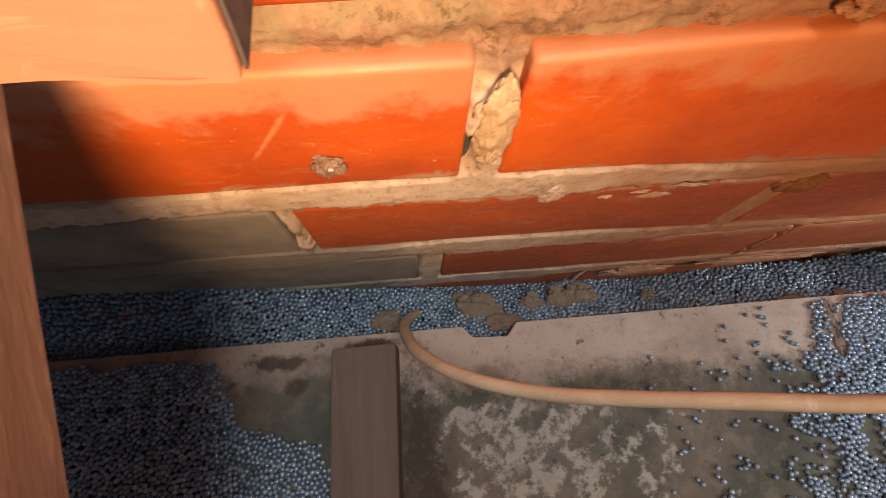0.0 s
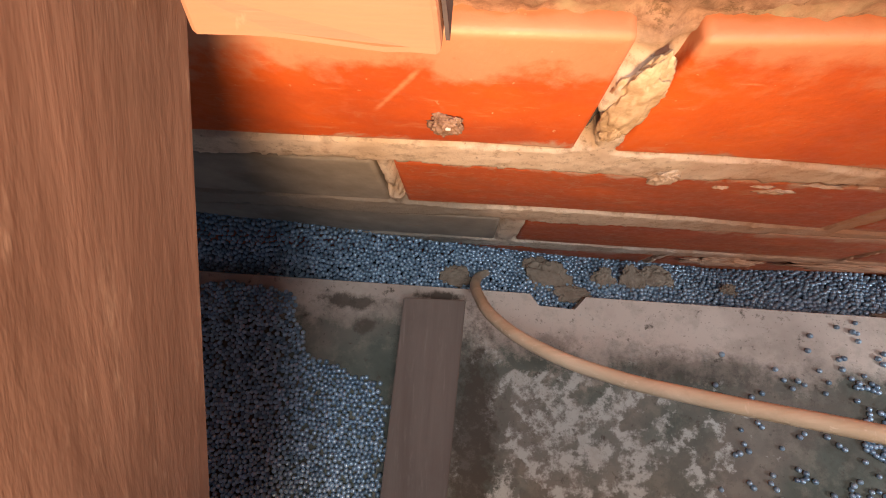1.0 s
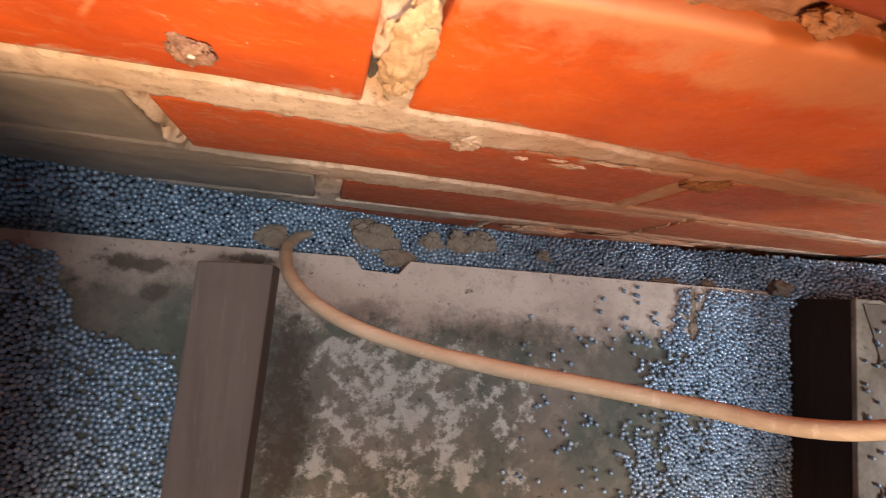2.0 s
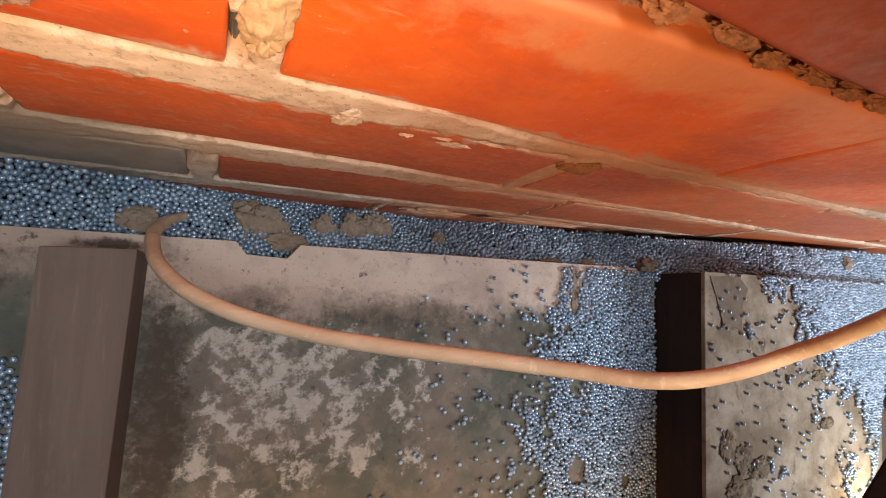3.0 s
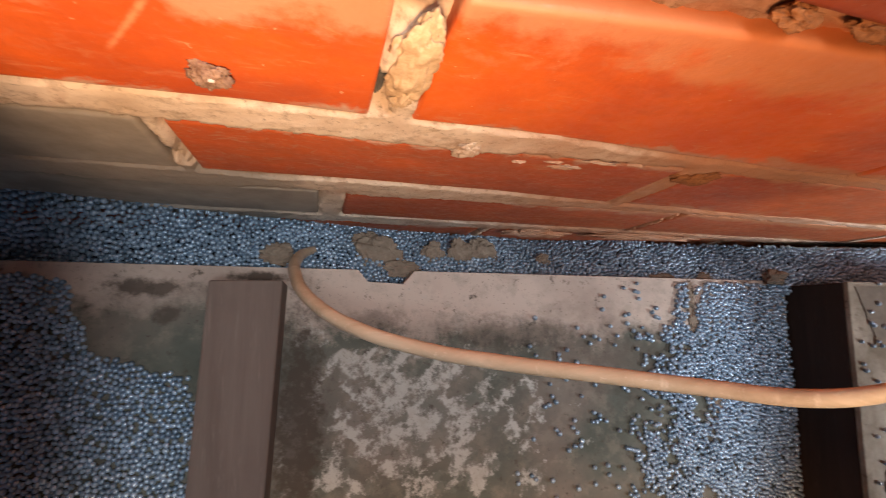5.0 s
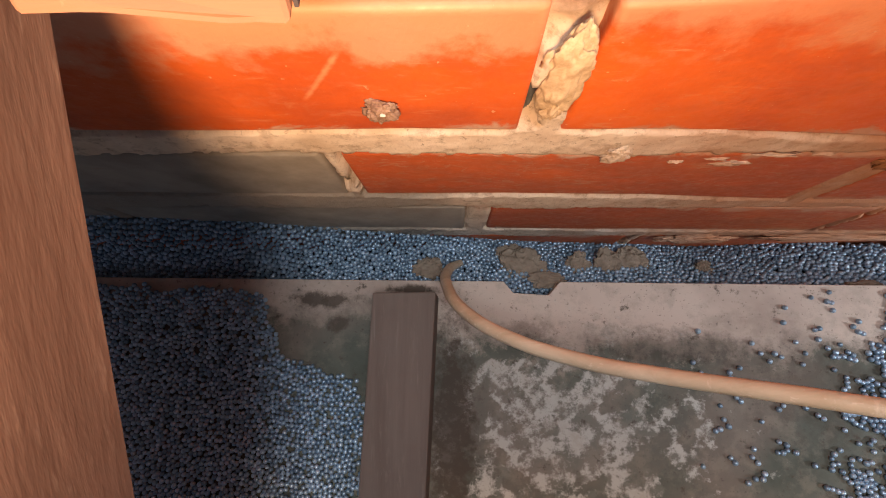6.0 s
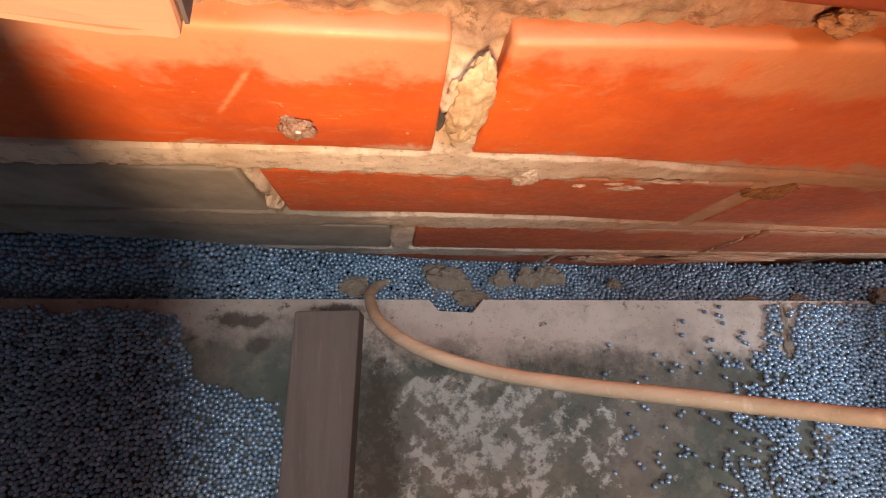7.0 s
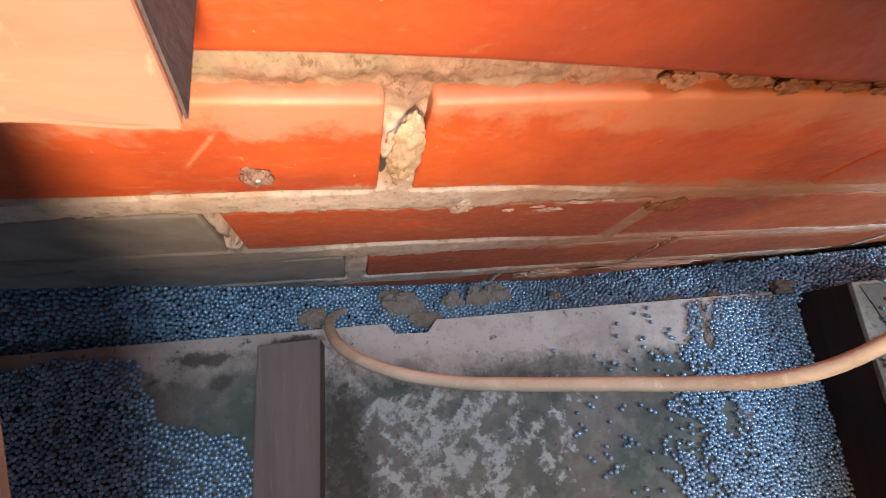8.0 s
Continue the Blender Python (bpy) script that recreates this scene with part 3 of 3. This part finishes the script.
def right_keep(x, y):
    left = float(np.interp(y, (-0.22, -0.125, -0.075, -0.03, 0.0, 0.0475), (0.200, 0.205, 0.206, 0.222, 0.235, 0.2626))) + 0.007 * n2(x, y, 55, 4.0)
    if y > 0.047 or x > 0.366 or (abs(x - 0.2715) < 0.0035 + 0.002 * n2(x, y, 90) and y > 0.008):
        return 0.0
    for hx, hy, rx, ry in ((0.273, -0.118, 0.009, 0.010), (0.273, -0.046, 0.006, 0.013), (0.325, -0.135, 0.005, 0.005)):
        if ((x - hx) / rx) ** 2 + ((y - hy) / ry) ** 2 < 1 + n2(x, y, 120):
            return 0.0
    if x < left:
        cluster = n2(x, 1.4 * y, 52, 12.0) + 0.5 * n2(x, y, 140, 3.0) > 0.40
        return (0.8 if cluster and y < 0.012 else 0.045) * step01(x, left - 0.135, left - 0.03)
    dense = 0.30 + 0.74 * step01(x, left, 0.305) + 0.55 * n2(x, 0.6 * y, 48, 5.0) + 0.35 * n2(x, y, 130, 6.0)
    return 1.0 if dense > 0.52 else 0.65 if dense > 0.32 else 0.10


beads("polystyrene_beads", right_keep, lambda x, y: 0.0, (0.07, -0.22), (0.368, 0.05), "silver-blue polystyrene beads drifted over the board", 0.0035)


def panel_keep(x, y):
    streak = 0.75 * n2(x, 0.55 * y, 34, 8.0) + 0.55 * n2(x, y, 95, 9.0)
    dense = streak + 1.5 * step01(x + 0.7 * y, 0.46, 0.58) * step01(y, -0.10, -0.01) + 0.55 * step01(y, 0.02, 0.045) * step01(x, 0.42, 0.50) + 0.62 * step01(x, 0.56, 0.62)
    if y > 0.046 or x > 0.682 + 0.35 * min(y, 0.0):
        return 0.0
    return 1.0 if dense > 0.80 else 0.75 if dense > 0.52 else 0.22 if dense > 0.34 else 0.03


beads("polystyrene_beads", panel_keep, lambda x, y: 0.05, (0.375, -0.24), (0.70, 0.05), "pale blue polystyrene beads scattered on the raised board", 0.0033)


# ---- lumps, crumbs and small things ----
def lump(name, at, size, material, seed, label, category, rough=0.35, parent=None, grit=0.0):
    """An uneven crumb; grit adds a granular surface."""
    bm = bmesh.new()
    bmesh.ops.create_icosphere(bm, subdivisions=5 if grit else 4, radius=1.0)
    for v in bm.verts:
        d = v.co.copy()
        k = 1 + rough * noise.noise(d * 1.6 + Vector((seed, 0, 0))) + 0.5 * rough * noise.noise(d * 4.5 + Vector((0, seed, 0))) + 0.2 * rough * noise.noise(d * 11 + Vector((0, 0, seed)))
        far = Vector([d[n] * size[n] * 600 for n in range(3)])
        k += grit * (noise.noise(far + Vector((seed, 0, 0))) + 0.6 * noise.noise(far * 2.3 + Vector((0, seed, 0))))
        v.co = Vector(at) + Vector([d[n] * size[n] * k for n in range(3)])
    for f in bm.faces:
        f.smooth = True
    ob = part(name, bm, material, parent)
    return tagged(ob, label, category) if not parent else tagged(ob, label)


WALL = bpy.data.objects["wall_north"]
lump("mortar_lump", (0.0070, 0.0866, 0.1980), (0.0066, 0.0030, 0.0190), PALE_MORTAR, 3.4, "broken lump of mortar in an open joint", "", 0.34, WALL, 0.04)
lump("mortar_lump", (0.0068, 0.0872, 0.1800), (0.0038, 0.0026, 0.0085), PALE_MORTAR, 8.1, "pale tail of a mortar lump", "", 0.4, WALL, 0.06)
# dark lump fills the slot in place of the shade inside it
lump("mortar_lump", (-0.0003, 0.0955, 0.1830), (0.0032, 0.0050, 0.0165), JOINT_SHADE, 2.2, "dark grey lump standing for the shade in an open joint", "", 0.3, WALL, 0.04)
for n, (x, z, rx, rz) in enumerate(((0.088, 0.238, 0.006, 0.004), (0.112, 0.239, 0.008, 0.004), (0.131, 0.236, 0.007, 0.004), (0.152, 0.2365, 0.009, 0.003), (0.172, 0.236, 0.008, 0.004), (0.192, 0.2365, 0.009, 0.005))):
    lump("mortar_lump", (x, 0.0878, z), (rx, 0.0028, rz * 0.8), CRUMBLE, 40.0 + n, "brown crumbling mortar", "", 0.4, WALL, 0.09)
lump("mortar_lump", (0.039, 0.0862, 0.142), (0.0062, 0.0020, 0.0075), MORTAR, 3.0, "hardened drip of mortar", "", 0.45, WALL, 0.03)
for n, (x, z, rx, rz) in enumerate(((0.089, 0.131, 0.0065, 0.0030), (0.081, 0.136, 0.0040, 0.0012), (0.103, 0.140, 0.0070, 0.0012), (0.066, 0.133, 0.0030, 0.0012), (0.118, 0.142, 0.0050, 0.0010))):
    lump("mortar_splash", (x, 0.0866, z), (rx, 0.0011, rz), MORTAR, 50.0 + n, "thin splash of dried mortar", "", 0.7, WALL)
lump("mortar_lump", (0.147, 0.0850, -0.020), (0.024, 0.0026, 0.011), MORTAR, 4.0, "hardened drip of mortar", "", 0.4, WALL, 0.06)
lump("mortar_lump", (0.158, 0.0868, 0.133), (0.010, 0.0028, 0.008), CRUMBLE, 5.0, "brown crumbling mortar", "", 0.5, WALL, 0.1)
lump("mortar_lump", (0.235, 0.0850, -0.012), (0.05, 0.0022, 0.007), MORTAR, 6.0, "ragged smear of mortar", "", 0.6, WALL)

PLUG = lump("wall_plug", (-0.0465, 0.0860, 0.1796), (0.0056, 0.0030, 0.0062), PLUG_FILL, 9.0, "crumbly plug with a bright nail head set in a brick", "wall plug", 0.45, None, 0.16)
part("nail", box((-0.0466, 0.0825, 0.1812), (-0.0448, 0.0845, 0.1820), 0, 0.0003), plain_material("bright_nail", (0.6, 0.6, 0.58), (0.75, 0.75, 0.72), 0.25, 300, 0.1), PLUG, "shiny nail head")


def debris(x, y, z, rx, ry, seed, material=DUST, high=0.0022, label="crumbled brown dust clump on the beads"):
    return tagged(lump("dust_clump", (x, y, z), (rx, ry, high), material, seed, label, "debris", 0.5, None, 0.05), group="dust clumps")


for n, (x, y, rx, ry) in enumerate(((0.024, 0.063, 0.015, 0.014), (0.040, 0.053, 0.012, 0.006), (0.016, 0.073, 0.009, 0.008), (0.065, 0.066, 0.008, 0.008), (0.086, 0.065, 0.009, 0.011), (0.105, 0.067, 0.011, 0.012), (-0.043, 0.061, 0.010, 0.007), (0.158, 0.064, 0.006, 0.005), (0.30, 0.052, 0.007, 0.004), (0.258, 0.050, 0.014, 0.004), (0.62, 0.066, 0.008, 0.006))):
    debris(x, y, strip_level(x, y) + 0.0036, rx, ry, 20.0 + n)
for n, (x, y, rx, ry) in enumerate(((0.392, -0.099, 0.010, 0.012), (0.412, -0.112, 0.013, 0.012), (0.434, -0.122, 0.014, 0.009), (0.405, -0.135, 0.016, 0.010), (0.535, -0.048, 0.012, 0.005), (0.545, -0.094, 0.012, 0.005), (0.575, 0.0, 0.006, 0.004))):
    debris(x, y, 0.05, rx, ry, 70.0 + n, CRUST, 0.0020, "brown crumbly dirt on the raised board")
for n, (x, y, rx, ry) in enumerate(((0.271, 0.036, 0.004, 0.010), (0.273, 0.016, 0.005, 0.010), (0.29, -0.045, 0.008, 0.012))):
    debris(x, y, 0.0, rx, ry, 90.0 + n, DUST, 0.0016, "brown dirt in a gap between the beads")
lump("stone", (0.352, 0.052, 0.006), (0.008, 0.006, 0.008), DUST, 91.0, "small grey crumb of mortar at the board edge", "stone", 0.5)

# end of a second cable sticking out of the wall
tagged(tube([(0.195, 0.083, 0.258), (0.205, 0.070, 0.278), (0.215, 0.055, 0.305), (0.225, 0.05, 0.36)], 0.0042, "cable_end", plain_material("pink_sheath", (0.42, 0.24, 0.17), (0.52, 0.32, 0.24), 0.5, 90, 0.2)), "blunt pinkish cable end sticking out of a joint", "cable")


# ---- far end of the void ----
tagged(part("plank", prism([(0.70, 0.072), (0.955, 0.080), (0.93, -0.55), (0.64, -0.55)], "z", -0.02, 0.0, 0.0015), BATTEN_WOOD), "brown plank lying behind the raised board", "plank")
tagged(part("sheet_edge", prism([(0.958, 0.080), (0.985, 0.080), (0.965, -0.55), (0.938, -0.55)], "z", -0.05, 0.012, 0.001), PLASTER), "pale edge of an upright sheet strewn with beads", "sheet")
beads("polystyrene_beads", lambda x, y: 0.8 if 0.966 + 0.03 * y < x < 0.983 + 0.03 * y else 0.0, lambda x, y: 0.012, (0.93, -0.2), (0.99, 0.08), "pale beads along the sheet edge")
beads("polystyrene_beads", lambda x, y: 1.0, lambda x, y: -0.05 + 0.006 * n2(x, y, 20), (0.99, -0.2), (1.35, 0.085), "dark silver beads at the far end of the void")
LOOP = [(1.02 + 0.105 * math.cos(a), 0.058 + 0.027 * math.sin(a), 0.016 + 0.004 * math.sin(2 * a)) for a in [k * math.pi / 7 - 2.2 for k in range(15)]]
tagged(tube(LOOP, 0.0048, "white_cable", plain_material("white_sheath", (0.55, 0.53, 0.48), (0.68, 0.66, 0.6), 0.4, 70, 0.15)), "loop of white cable lying on the beads", "cable")


def dead_leaf():
    bm = bmesh.new()
    grid = [[bm.verts.new((0.815 + 0.040 * u * math.cos(0.4) - 0.02 * v, -0.106 + 0.006 * u + 0.016 * v * (1 - 0.6 * u * u), 0.006 + 0.014 * abs(v) + 0.008 * noise.noise((u * 2, v * 3, 4)))) for u in np.linspace(-1, 1, 9)] for v in np.linspace(-1, 1, 7)]
    for a, b in zip(grid, grid[1:]):
        for n in range(8):
            bm.faces.new((a[n], a[n + 1], b[n + 1], b[n]))
    bmesh.ops.solidify(bm, geom=bm.faces[:], thickness=0.0006)
    return tagged(part("dead_leaf", bm, plain_material("dry_leaf", (0.32, 0.25, 0.15), (0.5, 0.42, 0.28), 0.8, 60, 0.5)), "curled dry leaf on the plank", "leaf")


dead_leaf()


def inspection_lamp():
    thing = tagged(new("inspection_lamp"), "small bright lamp lying on the raised board", "lamp")
    bm = bmesh.new()
    bmesh.ops.create_icosphere(bm, subdivisions=3, radius=0.011, matrix=Matrix.Translation((0.607, -0.186, 0.062)))
    glow = Nodes("lamp_glow")
    glow.bsdf.inputs["Emission Color"].default_value = (1.0, 0.86, 0.62, 1)
    glow.bsdf.inputs["Emission Strength"].default_value = 30.0
    part("bulb", bm, glow.mat, thing, "glowing bulb")
    bm = box((0.600, -0.245, 0.0505), (0.640, -0.197, 0.075), 0, 0.003)
    part("housing", bm, SHADE_WOOD, thing, "dark lamp body")
    data = bpy.data.lights.new("lamp_light", "POINT")
    data.energy, data.color, data.shadow_soft_size = 0.22, (1.0, 0.82, 0.5), 0.01
    light = new("lamp_light", data)
    light.location = (0.590, -0.175, 0.085)


inspection_lamp()
